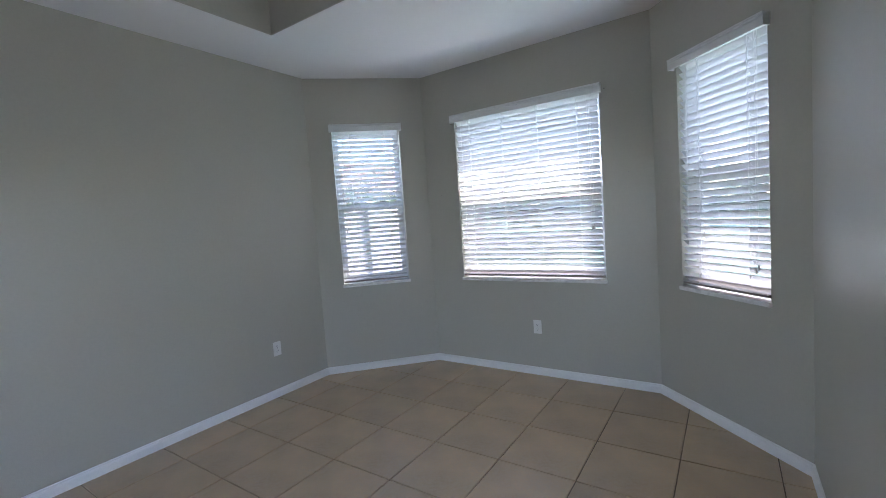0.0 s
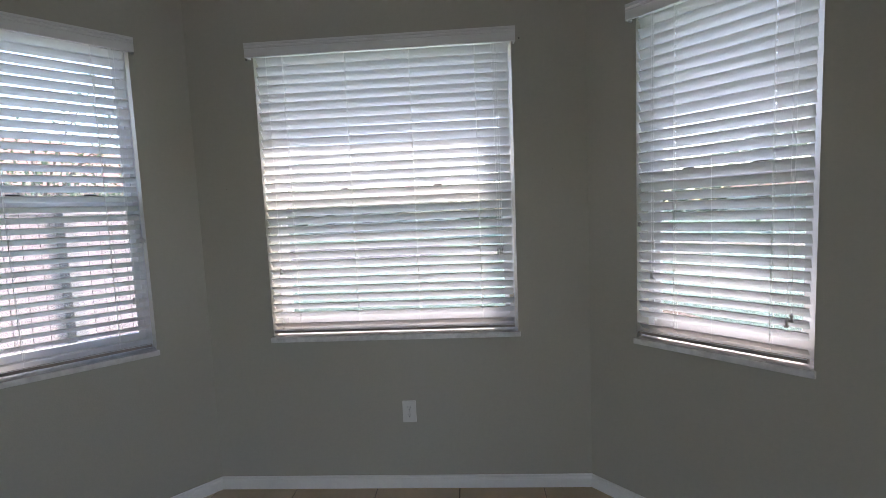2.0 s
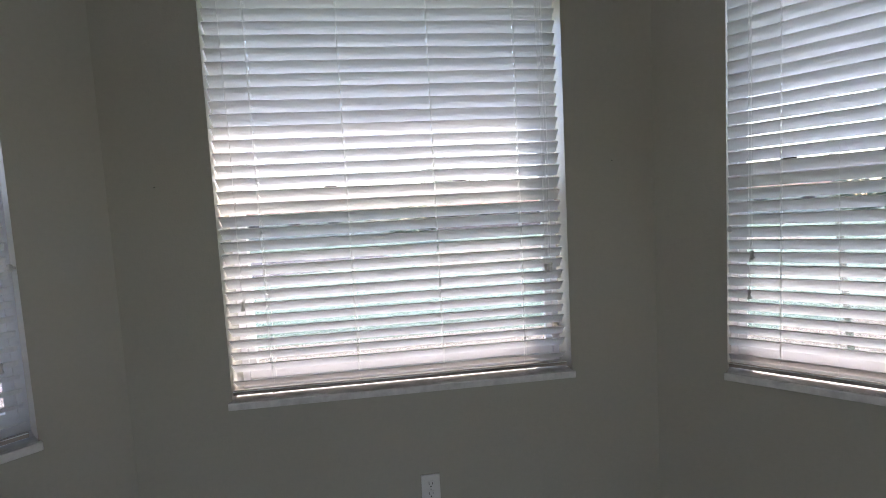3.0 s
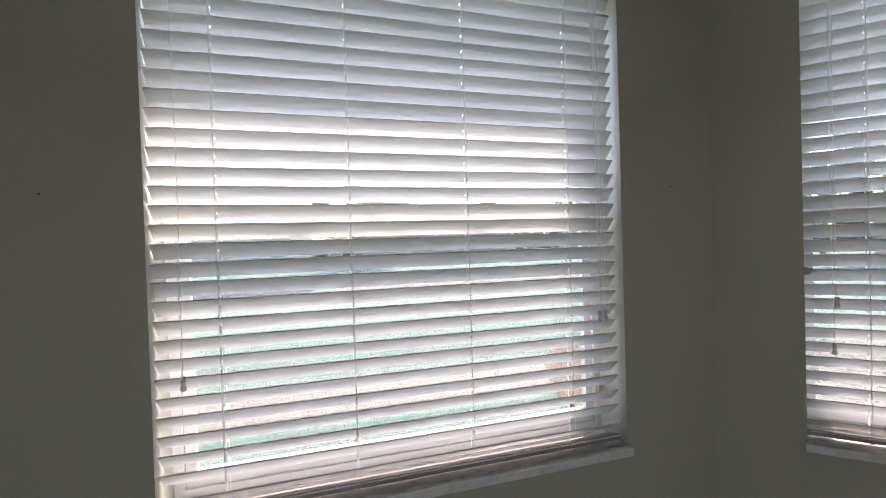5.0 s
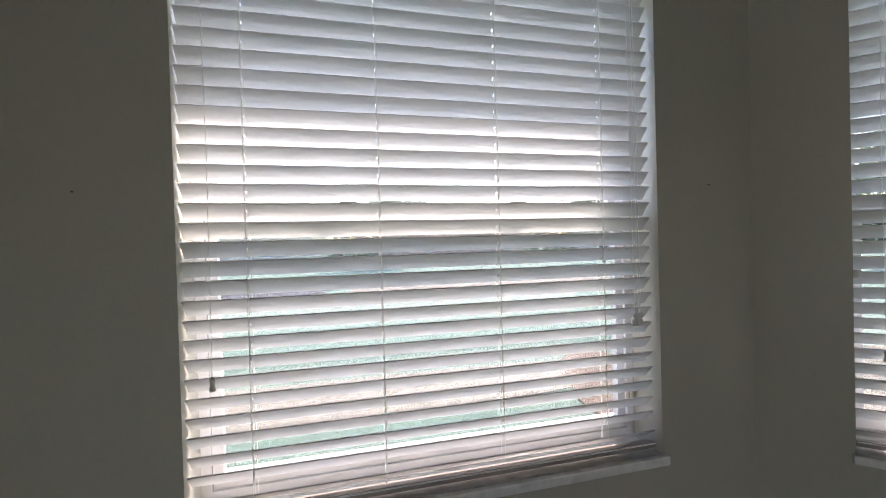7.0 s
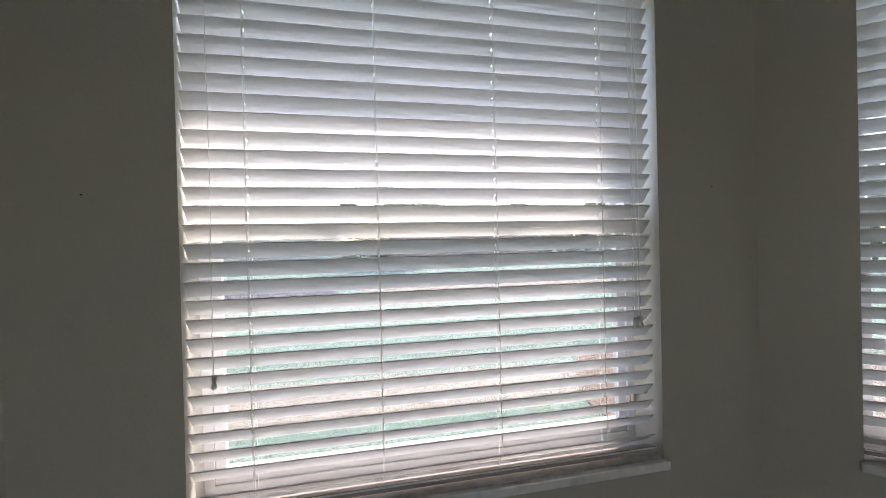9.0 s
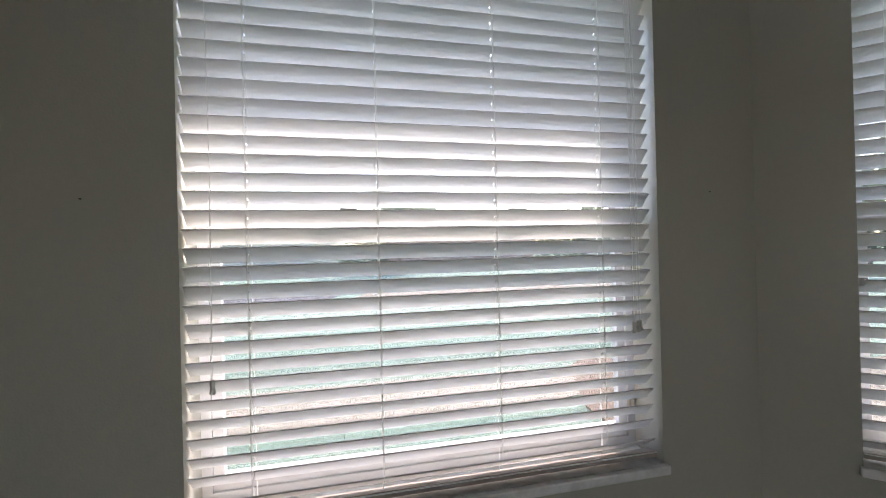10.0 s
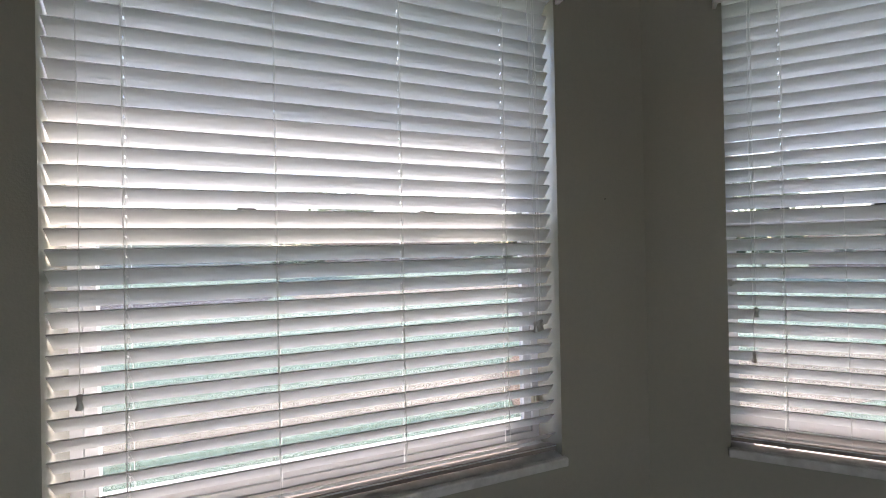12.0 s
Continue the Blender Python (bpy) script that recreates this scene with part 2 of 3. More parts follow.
wall("wall_south", (XD, YBACK), (XW, YBACK), THICK, THICK, "unseen sage grey back wall with a doorway added for daylight", OPEN_S)

# ceiling: a lowered border round a raised tray
TX0, TX1, TY0, TY1, TZ = -2.066, 0.286, -0.545, 1.965, 3.16
bm = bmesh.new()
for poly in ([(XW, TY1), (XD, TY1), (XD, YS), (XC, YB), (XA, YB), (XW, YS)], [(XW, TY0), (TX0, TY0), (TX0, TY1), (XW, TY1)],
             [(TX1, TY0), (XD, TY0), (XD, TY1), (TX1, TY1)], [(XW, YBACK), (XD, YBACK), (XD, TY0), (XW, TY0)]):
    prism(bm, poly, H_CEIL, H_TOP)
prism(bm, [(TX0, TY0), (TX1, TY0), (TX1, TY1), (TX0, TY1)], TZ, H_TOP)
tagged(link("ceiling", bm, CEILING), "white textured tray ceiling with a lowered border", "ceiling", kind="structure")
# Thin grey liner, added so that the tray's sides come out darker.
bm = bmesh.new()
for x0, x1, y0, y1 in ((TX0, TX0 + 0.006, TY0, TY1), (TX1 - 0.006, TX1, TY0, TY1), (TX0 + 0.006, TX1 - 0.006, TY0, TY0 + 0.006), (TX0 + 0.006, TX1 - 0.006, TY1 - 0.006, TY1)):
    box(bm, x0, x1, y0, y1, H_CEIL + 0.004, TZ)
tagged(link("tray_liner", bm, PAINT), "thin sage grey liner added to darken the tray's upright sides", "ceiling trim", kind="structure")


def offset_room(d):
    """The room's outline moved outwards by d."""
    k = d * math.tan(radians(22.5))
    return [(XW - d, YBACK - d), (XD + d, YBACK - d), (XD + d, YS + k), (XC + k, YB + d), (XA - k, YB + d), (XW - d, YS + k)]


# roof with a deep eave, and its fascia board
EAVE = 0.54
bm = prism(bmesh.new(), offset_room(THICK + EAVE), H_TOP + 0.005, H_TOP + 0.2)
tagged(link("roof", bm, STUCCO2), "flat roof slab with a deep overhanging eave", "roof", kind="structure")
bm = bmesh.new()
outer, inner = offset_room(THICK + EAVE), offset_room(THICK + EAVE - 0.03)
for i in range(6):
    j = (i + 1) % 6
    prism(bm, [outer[i], outer[j], inner[j], inner[i]], 2.72, H_TOP)
tagged(link("trim_fascia", bm, TRIM), "white fascia board along the eave", "fascia", kind="structure")

# Roofs and slabs out of view, added to shape light at the openings.
bm = boxed(XD + THICK + 0.01, XD + 1.7, YBACK - 0.3, 2.64, 2.42, 2.56)
tagged(link("added_porch_roof", bm, STUCCO2), "unseen cream roof added to keep sun out of the east opening", "roof", kind="structure")
bm = boxed(XW - 0.6, XD + 0.6, YBACK - 3.0, YBACK - THICK - 0.55, 2.42, 2.56)
tagged(link("added_porch_roof", bm, STUCCO2), "unseen cream roof added to limit sky light at the doorway", "roof", kind="structure")
bm = boxed(XW - 0.4, XD + 0.15, YBACK - 2.9, YBACK - THICK - 0.01, -0.24, -0.02)
tagged(link("added_porch_floor", bm, CONCRETE), "unseen concrete slab added to bounce light into the doorway", "porch", kind="structure")
bm = boxed(XD + THICK + 0.01, XD + 3.4, YBACK - 0.1, 2.2, -0.24, -0.02)
tagged(link("added_porch_floor", bm, CONCRETE), "unseen concrete slab added to bounce light into the east opening", "porch", kind="structure")

# slab under the tiles
bm = prism(bmesh.new(), offset_room(-0.001), -0.24, -0.006)
floor = tagged(link("floor", bm, GROUT), "square beige ceramic floor tiles with brown grout", "floor", kind="structure")
floor.matrix_world = pose(0, 0, Z_FLOOR)


def baseboard(name, p0, p1, a0, a1):
    """A moulded board on the inside of a wall; a0, a1: how far each end is cut back per unit of depth."""
    m, length = wall_frame(p0, p1)
    profile = [(0, Z_FLOOR), (-0.014, Z_FLOOR), (-0.014, 0.058), (-0.012, 0.066), (-0.008, 0.071), (-0.007, 0.078), (-0.003, 0.082), (0, 0.082)]
    bm = bmesh.new()
    a = [bm.verts.new((-y * a0, y, z)) for y, z in profile]
    b = [bm.verts.new((length + y * a1, y, z)) for y, z in profile]
    n = len(profile)
    for i in range(n):
        bm.faces.new((a[i], a[(i + 1) % n], b[(i + 1) % n], b[i]))
    bm.faces.new(a[::-1])
    bm.faces.new(b)
    ob = link(name, bm, TRIM)
    ob.matrix_world = m
    tagged(ob, "white painted moulded baseboard", "baseboard", kind="structure")


T8 = math.tan(radians(22.5))
for i, (p0, p1, a0, a1) in enumerate((((XW, YBACK), (XW, YS), 1, T8), ((XW, YS), (XA, YB), T8, T8), ((XA, YB), (XC, YB), T8, T8),
                                      ((XC, YB), (XD, YS), T8, T8), ((XD, YS), (XD, YBACK), T8, 1), ((XD, YBACK), (XW, YBACK), 1, 1))):
    baseboard("baseboard", p0, p1, a0, a1)


# ---- windows ----
def ring(bm, x0, x1, y0, y1, z0, z1, w, wb=None, wt=None):
    """A rectangular frame of bar width w (bottom wb, top wt)."""
    wb, wt = wb or w, wt or w
    box(bm, x0, x0 + w, y0, y1, z0, z1)
    box(bm, x1 - w, x1, y0, y1, z0, z1)
    box(bm, x0 + w, x1 - w, y0, y1, z0, z0 + wb)
    box(bm, x0 + w, x1 - w, y0, y1, z1 - wt, z1)
    return bm


Z_SILL, Z_RAIL = 0.842, 1.552


def window(name, p0, p1, opening, label, locks, latches=(), screws=()):
    """A single-hung window set at the outside of its wall, with a marble sill inside."""
    m, _ = wall_frame(p0, p1)
    s0, s1, z0, z1 = opening
    w = thing(name, m, label, "window", kind="structure")
    part("window_frame", ring(bmesh.new(), s0, s1, 0.125, 0.195, Z_SILL, z1, 0.024, 0.03), VINYL, w, "white aluminium window frame")
    a, b = s0 + 0.025, s1 - 0.025
    up = part("upper_sash", ring(bmesh.new(), a, b, 0.166, 0.188, Z_RAIL - 0.01, z1 - 0.025, 0.024, 0.03), VINYL, w)
    low = part("lower_sash", ring(bmesh.new(), a, b, 0.134, 0.158, Z_SILL + 0.031, Z_RAIL + 0.038, 0.026, 0.04, 0.052), VINYL, w)
    pane = part("pane", boxed(a + 0.024, b - 0.024, 0.175, 0.179, Z_RAIL + 0.02, z1 - 0.049), GLASS, up, "clear glass pane")
    pane.visible_shadow = False
    pane = part("pane", boxed(a + 0.026, b - 0.026, 0.144, 0.148, Z_SILL + 0.071, Z_RAIL - 0.014), GLASS, low, "clear glass pane")
    pane.visible_shadow = False
    part("screen_frame", ring(bmesh.new(), a, b, 0.164, 0.172, Z_SILL + 0.033, Z_RAIL - 0.012, 0.014), VINYL, w)
    part("insect_screen", boxed(a + 0.014, b - 0.014, 0.1678, 0.1684, Z_SILL + 0.047, Z_RAIL - 0.026), SCREEN, w, "fine grey insect screen")
    for s in locks:
        bm = boxed(s - 0.022, s + 0.022, 0.124, 0.150, Z_RAIL + 0.037, Z_RAIL + 0.051, bevel=0.003)
        box(bm, s - 0.005, s + 0.026, 0.116, 0.126, Z_RAIL + 0.043, Z_RAIL + 0.049, bevel=0.002)
        part("sash_lock", bm, LOCK, low, "dark sash lock")
    for s, z in latches:
        bm = boxed(s - 0.011, s + 0.011, 0.112, 0.126, z - 0.028, z + 0.028, bevel=0.003)
        box(bm, s - 0.005, s + 0.005, 0.104, 0.114, z - 0.012, z + 0.012, bevel=0.002)
        part("sash_stop", bm, BEIGE, w, "small beige sash stop")
    for s, z in screws:
        bm = lathe(bmesh.new(), [(0.0028, 0.0), (0.0028, 0.001), (0.0015, 0.002)], (0, 0, 0), 8)
        bmesh.ops.transform(bm, matrix=Matrix.Translation((s, 0.125, z)) @ pose(0, 0, 0, 90, 0, 0), verts=bm.verts)
        part("screw", bm, LOCK, w)
    bm = boxed(s0 - 0.009, s1 + 0.008, -0.022, 0.0, z0, Z_SILL, bevel=0.004)
    box(bm, s0 + 0.001, s1 - 0.001, 0.0, 0.13, z0, Z_SILL - 0.0005)
    part("window_sill", bm, MARBLE, w, "white marble sill with grey veins")
    return m


SLAT_W, PITCH, SLAT_T = 0.048, 0.0442, 0.0036


def slat_mesh(length, holes, half_slot=0.0016):
    """A flat slat with slots cut through it for the cords."""
    bm = bmesh.new()
    xs = [0.0]
    for h in holes:
        xs += [h - half_slot, h + half_slot]
    xs.append(length)
    half, t = SLAT_W / 2, SLAT_T / 2
    ys = [-half, -0.0040, 0.0040, half]
    sag = [0.0, 0.0011, 0.0011, 0.0]
    top = [[bm.verts.new((x, y, t + c)) for y, c in zip(ys, sag)] for x in xs]
    bot = [[bm.verts.new((x, y, -t + c)) for y, c in zip(ys, sag)] for x in xs]
    for i in range(len(xs) - 1):
        for j in range(3):
            if i % 2 == 1 and j == 1:
                for q in ((top[i][1], top[i][2], bot[i][2], bot[i][1]), (top[i + 1][1], top[i + 1][2], bot[i + 1][2], bot[i + 1][1]),
                          (top[i][1], top[i + 1][1], bot[i + 1][1], bot[i][1]), (top[i][2], top[i + 1][2], bot[i + 1][2], bot[i][2])):
                    bm.faces.new(q)
                continue
            bm.faces.new((top[i][j], top[i + 1][j], top[i + 1][j + 1], top[i][j + 1]))
            bm.faces.new((bot[i][j], bot[i][j + 1], bot[i + 1][j + 1], bot[i + 1][j]))
        for j in (0, 3):
            bm.faces.new((top[i][j], top[i + 1][j], bot[i + 1][j], bot[i][j]))
    for i in (0, len(xs) - 1):
        for j in range(3):
            bm.faces.new((top[i][j], top[i][j + 1], bot[i][j + 1], bot[i][j]))
    return bm


TASSEL_SHAPE = [(0.0022, 0.0), (0.0050, -0.001), (0.0062, -0.006), (0.0058, -0.012), (0.0044, -0.016), (0.0052, -0.021), (0.0070, -0.027), (0.0072, -0.031), (0.0060, -0.033)]


def blind(m, opening, tilt, ladders, pulls, label, valance, rng_seed, z_first=1.543, strings=(), clips=()):
    """A horizontal blind in a window's opening: pulls are (s, depth, z) of the tassels' tops."""
    rng = random.Random(rng_seed)
    s0, s1, _, z1 = opening
    v0, v1 = valance
    a, length = s0 + 0.003, s1 - s0 - 0.021
    w = thing("window_blind", m, label, "blind", group="window blinds")
    yc = 0.030
    # valance with a moulded face and returns
    base = [(-0.042, 0.0), (-0.044, 0.002), (-0.045, 0.036), (-0.043, 0.038), (-0.043, 0.041), (-0.047, 0.043), (-0.047, 0.050), (-0.044, 0.052), (-0.044, 0.055), (-0.049, 0.057), (-0.049, 0.066), (-0.037, 0.066), (-0.036, 0.0)]
    bm = extrude_profile(bmesh.new(), [(y, 2.236 + z) for y, z in base], v0, v1)
    box(bm, v0 + 0.001, v0 + 0.011, -0.037, -0.001, 2.238, 2.302)
    box(bm, v1 - 0.011, v1 - 0.001, -0.037, -0.001, 2.238, 2.302)
    part("valance", bm, SLAT, w, "white moulded valance")
    part("headrail", boxed(s0 + 0.004, s1 - 0.004, 0.004, 0.056, 2.256, 2.286, bevel=0.002), SLAT, w)
    # slats, tilted with the room-side edge up
    first = None
    levels = []
    z_off = 0.5 * SLAT_W * math.sin(radians(tilt))
    k = 16
    while z_first + PITCH * k > 0.925:
        levels.append((z_first + PITCH * k - z_off, tilt + rng.uniform(-1.0, 1.0)))
        k -= 1
    low = 0.8 * tilt
    levels.append((0.909 - 0.5 * SLAT_W * math.sin(radians(low)), low))
    for z, ang in levels:
        mm = pose(a + rng.uniform(-0.001, 0.001), yc, z, -ang, rng.uniform(-0.08, 0.08), 0)
        if first is None:
            first = part("slat", slat_mesh(length, [s - a for s in ladders]), SLAT, w)
            first.matrix_basis = mm
        else:
            share("slat", first, w, mm)
    # bottom rail, tilted a little, with cord buttons
    z_bottom = 0.864
    prof = [(-0.024, 0.006), (-0.026, 0.004), (-0.026, -0.001), (-0.022, -0.010), (0.022, -0.010), (0.026, -0.001), (0.026, 0.004), (0.024, 0.006)]
    # A white rail, with the shade on it painted in as taupe.
    rail = part("bottom_rail", extrude_profile(bmesh.new(), prof, 0, length), SHADED_RAIL, w, "thick bottom rail, taupe for shade on white")
    rail.matrix_basis = pose(a, yc, z_bottom, -15, 0, 0)
    # White strips stand in for bright lines along the rail's edges.
    part("rail_bright_strip", boxed(0.001, length - 0.001, -0.0285, -0.026, 0.001, 0.0045), SLAT, rail, "thin white strip for a bright edge line")
    part("rail_bright_strip", boxed(0.001, length - 0.001, 0.004, 0.010, -0.0125, -0.0102), SLAT, rail, "thin white strip for a bright edge line")
    for s in ladders:
        bm = lathe(bmesh.new(), [(0.006, -0.002), (0.0065, 0.002), (0.004, 0.004)], (0, 0, 0), 10)
        bmesh.ops.transform(bm, matrix=Matrix.Translation((s - a, -0.012, -0.010)) @ pose(0, 0, 0, 180, 0, 0), verts=bm.verts)
        part("cord_button", bm, SLAT, rail)
    # ladders: two strings, a rung under each slat, the lift cord through the slots
    for s in ladders:
        bm = bmesh.new()
        front, back = [], []
        for z, ang in levels:
            c, h = 0.5 * SLAT_W * math.cos(radians(ang)) + 0.001, 0.5 * SLAT_W * math.sin(radians(ang))
            front.append((s - 0.0005 + rng.uniform(-0.0006, 0.0006), yc - c - 0.0008, z + h))
            back.append((s + 0.004, yc + c, z - h))
            tube(bm, [(s + 0.004, yc - c, z + h - 0.003), (s + 0.004, yc + c, z - h - 0.003)], 0.0006, 4)
        tube(bm, [(s, front[0][1], 2.26), *front], 0.0011, 5)
        tube(bm, [(p[0] + (0.0030 if i % 2 else 0.0012), p[1] + (0.0 if i % 2 else 0.0015), p[2] - (0.004 if i % 2 else -0.006)) for i, p in enumerate(front)], 0.0006, 5)
        tube(bm, [(s + 0.004, back[0][1], 2.26), *back], 0.0008, 4)
        tube(bm, [(s - 0.0012, yc + 0.0058, 2.26), (s - 0.0012, yc + 0.0058, z_bottom)], 0.0008, 4)
        part("ladder_cord", bm, CORD, w, "white ladder string")
    for s in strings:
        part("tie_string", tube(bmesh.new(), [(s - 0.004, 0.006, 1.62), (s, 0.004, 1.2), (s + 0.002, 0.006, z_bottom + 0.016)], 0.0007, 4), CORD, w)
    for s, z in clips:
        bm = boxed(s - 0.006, s + 0.006, 0.008, 0.022, z - 0.012, z + 0.012, bevel=0.002)
        box(bm, s - 0.012, s + 0.012, 0.010, 0.014, z - 0.005, z + 0.005, bevel=0.001)
        part("cord_clip", bm, TASSEL, w, "small grey cord clip")
    for s, depth, z in pulls:
        top = (s + rng.uniform(-0.006, 0.006), 0.002, 2.258)
        cord = part("pull_cord", tube(bmesh.new(), [top, (s + rng.uniform(-0.003, 0.003), depth + 0.003, 1.7), (s, depth, z)], 0.0010, 5), CORD, w)
        part("tassel", lathe(bmesh.new(), TASSEL_SHAPE, (s, depth, z), 12), TASSEL, cord, "small grey-white plastic tassel", smooth=True)
    return w


MA = window("window_1", (XW, YS), (XA, YB), OPEN_A, "narrow single-hung window with white frame", (0.385, 0.643))
MB = window("window_2", (XA, YB), (XC, YB), OPEN_B, "wide single-hung window with white frame", (0.72, 1.22), ((1.588, 0.985),), ((0.343, 1.395), (0.352, 1.395), (0.344, 1.380)))
MC = window("window_3", (XC, YB), (XD, YS), OPEN_C, "narrow single-hung window with white frame", (0.402, 0.662))
blind(MA, OPEN_A, 29, (0.362, 0.690), ((0.286, -0.003, 1.352), (0.296, -0.004, 1.084), (0.757, -0.004, 1.112), (0.768, -0.003, 1.104)),
      "white faux-wood blind with half-open slats in a narrow window", (0.192, 0.846), 3, clips=((0.815, 1.375),))
blind(MB, OPEN_B, 47.5, (0.483, 0.793, 1.111, 1.430), ((0.407, -0.004, 1.197), (1.516, -0.004, 1.262), (1.528, -0.005, 1.264), (1.537, -0.003, 1.266)),
      "wide white faux-wood blind with nearly closed slats", (0.321, 1.622), 5)
blind(MC, OPEN_C, 47.5, (0.385, 0.722), ((0.308, -0.004, 1.287), (0.300, -0.003, 1.148), (0.774, -0.004, 1.015), (0.787, -0.003, 1.034)),
      "white faux-wood blind with partly closed slats in a narrow window", (0.208, 0.868), 7, strings=(0.530,), clips=((0.243, 1.36),))


# ---- wall things ----
def outlet(m, label):
    """A duplex socket plate; x along the wall, y into the wall, z up, centred."""
    w = thing("power_outlet", m, label, "outlet", group="power outlets")
    part("cover_plate", boxed(-0.0355, 0.0355, -0.006, 0.0, -0.058, 0.058, bevel=0.0025), PLATE, w)
    for z in (0.0195, -0.0195):
        pts = [(0.0165 * math.copysign(abs(math.cos(q)) ** 0.6, math.cos(q)), 0.0145 * math.copysign(abs(math.sin(q)) ** 0.6, math.sin(q))) for q in [k * math.tau / 20 for k in range(20)]]
        bm = bmesh.new()
        prism(bm, pts, 0, 0.0025)
        bmesh.ops.transform(bm, matrix=Matrix.Translation((0, -0.0055, z)) @ pose(0, 0, 0, 90, 0, 0), verts=bm.verts)
        face = part("socket", bm, PLATE, w)
        bm = boxed(-0.0075, -0.0055, -0.0086, -0.0078, z + 0.000, z + 0.009)
        box(bm, 0.0055, 0.0075, -0.0086, -0.0078, z + 0.001, z + 0.008)
        box(bm, -0.0025, 0.0025, -0.0086, -0.0078, z - 0.0095, z - 0.0045)
        part("slots", bm, SLOT, face, "dark socket slots")
    bm = lathe(bmesh.new(), [(0.003, 0), (0.003, 0.001), (0.002, 0.0015)], (0, 0, 0), 10)
    bmesh.ops.transform(bm, matrix=Matrix.Translation((0, -0.006, 0)) @ pose(0, 0, 0, 90, 0, 0), verts=bm.verts)
    part("screw", bm, SCREW, w)


outlet(MB @ pose(1.032, 0, 0.430), "white duplex power outlet low on the bay wall")
MW, _ = wall_frame((XW, YBACK), (XW, YS))
outlet(MW @ pose(2.143 - YBACK, 0, 0.415), "white duplex power outlet low on the long wall")


def nail(m, label, r):
    bm = lathe(bmesh.new(), [(r, -0.002), (r, 0.003), (r * 0.6, 0.005)], (0, 0, 0), 8)
    bmesh.ops.transform(bm, matrix=pose(0, 0, 0, 90, 0, 0), verts=bm.verts)
    ob = link("nail", bm, SILICONE)
    ob.matrix_world = m
    tagged(ob, label, "nail")


nail(MB @ pose(0.308, 0, 2.240), "small dark nail in the wall beside the valance", 0.004)
nail(MB @ pose(1.644, 0, 2.262), "small dark nail in the wall beside the valance", 0.004)
nail(MB @ pose(0.154, 0, 1.611), "tiny dark nail in the bay wall", 0.0022)
nail(MB @ pose(1.791, 0, 1.639), "tiny dark nail in the bay wall", 0.0018)

# ---- outdoors ----
GZ = -0.22
bm = bmesh.new()
bmesh.ops.create_grid(bm, x_segments=2, y_segments=2, size=900, matrix=Matrix.Translation((0, 0, GZ)))
tagged(link("ground", bm, LAWN), "bluish green lawn around the house", "lawn", kind="structure")
bm = prism(bmesh.new(), [(-60, 17.0), (-5.0, 17.0), (-1.6, 18.5), (-1.0, 22.0), (-3.5, 26.5), (-9.0, 29.0), (-60, 29.0)], GZ - 0.05, GZ + 0.012)
tagged(link("road", bm, ASPHALT), "grey asphalt street end beyond the lawn", "road", kind="structure")


def grass_patch(cx, cy, rx, ry, seed):
    """A patch of lawn with a ragged outline, its tan painted for sunlit grass."""
    rng = random.Random(seed)
    pts = [(cx + rx * (1 + rng.uniform(-0.05, 0.05)) * math.copysign(abs(math.cos(q)) ** 0.55, math.cos(q)),
            cy + ry * (1 + rng.uniform(-0.05, 0.05)) * math.copysign(abs(math.sin(q)) ** 0.55, math.sin(q))) for q in [k * math.tau / 72 for k in range(72)]]
    tagged(link("grass_patch", prism(bmesh.new(), pts, GZ - 0.02, GZ + 0.006), LAWN_LIT), "tan patch of lawn in a sunlit tone", "lawn", kind="stuff")


grass_patch(-2.5, 7.3, 5.0, 0.65, 31)
grass_patch(5.6, 5.9, 2.7, 1.0, 32)
grass_patch(8.0, 19.5, 8.6, 3.8, 33)
grass_patch(14.0, 7.2, 3.5, 1.6, 34)
# Unseen patch behind the house, added to warm light bounced into the doorway.
grass_patch(-1.0, -14.0, 16.0, 9.5, 35)
bm = prism(bmesh.new(), [(1.2, 5.4), (1.9, 5.7), (2.9, 7.2), (2.6, 8.4), (1.9, 7.8), (1.3, 6.4)], GZ - 0.03, GZ + 0.02)
tagged(link("mulch_bed", bm, MULCH), "bed of reddish bark mulch in the lawn", "mulch", kind="stuff")

# blades on the near lawn
gr = random.Random(41)
verts, faces = [], []
for _ in range(60000):
    x, y = gr.uniform(-4.0, 6.5), gr.uniform(4.2, 9.0)
    q, h, w = gr.uniform(0, 6.28), gr.uniform(0.015, 0.038), gr.uniform(0.002, 0.004)
    n = len(verts)
    verts += [(x - w * math.cos(q), y - w * math.sin(q), GZ), (x + w * math.cos(q), y + w * math.sin(q), GZ),
              (x + gr.uniform(-0.03, 0.03), y + gr.uniform(-0.03, 0.03), GZ + h)]
    faces.append((n, n + 1, n + 2))
me = bpy.data.meshes.new("grass")
me.from_pydata(verts, [], faces)
me.materials.append(BLADE)
tagged(new("grass", me), "sparse short grass blades on the lawn", "grass", kind="stuff")


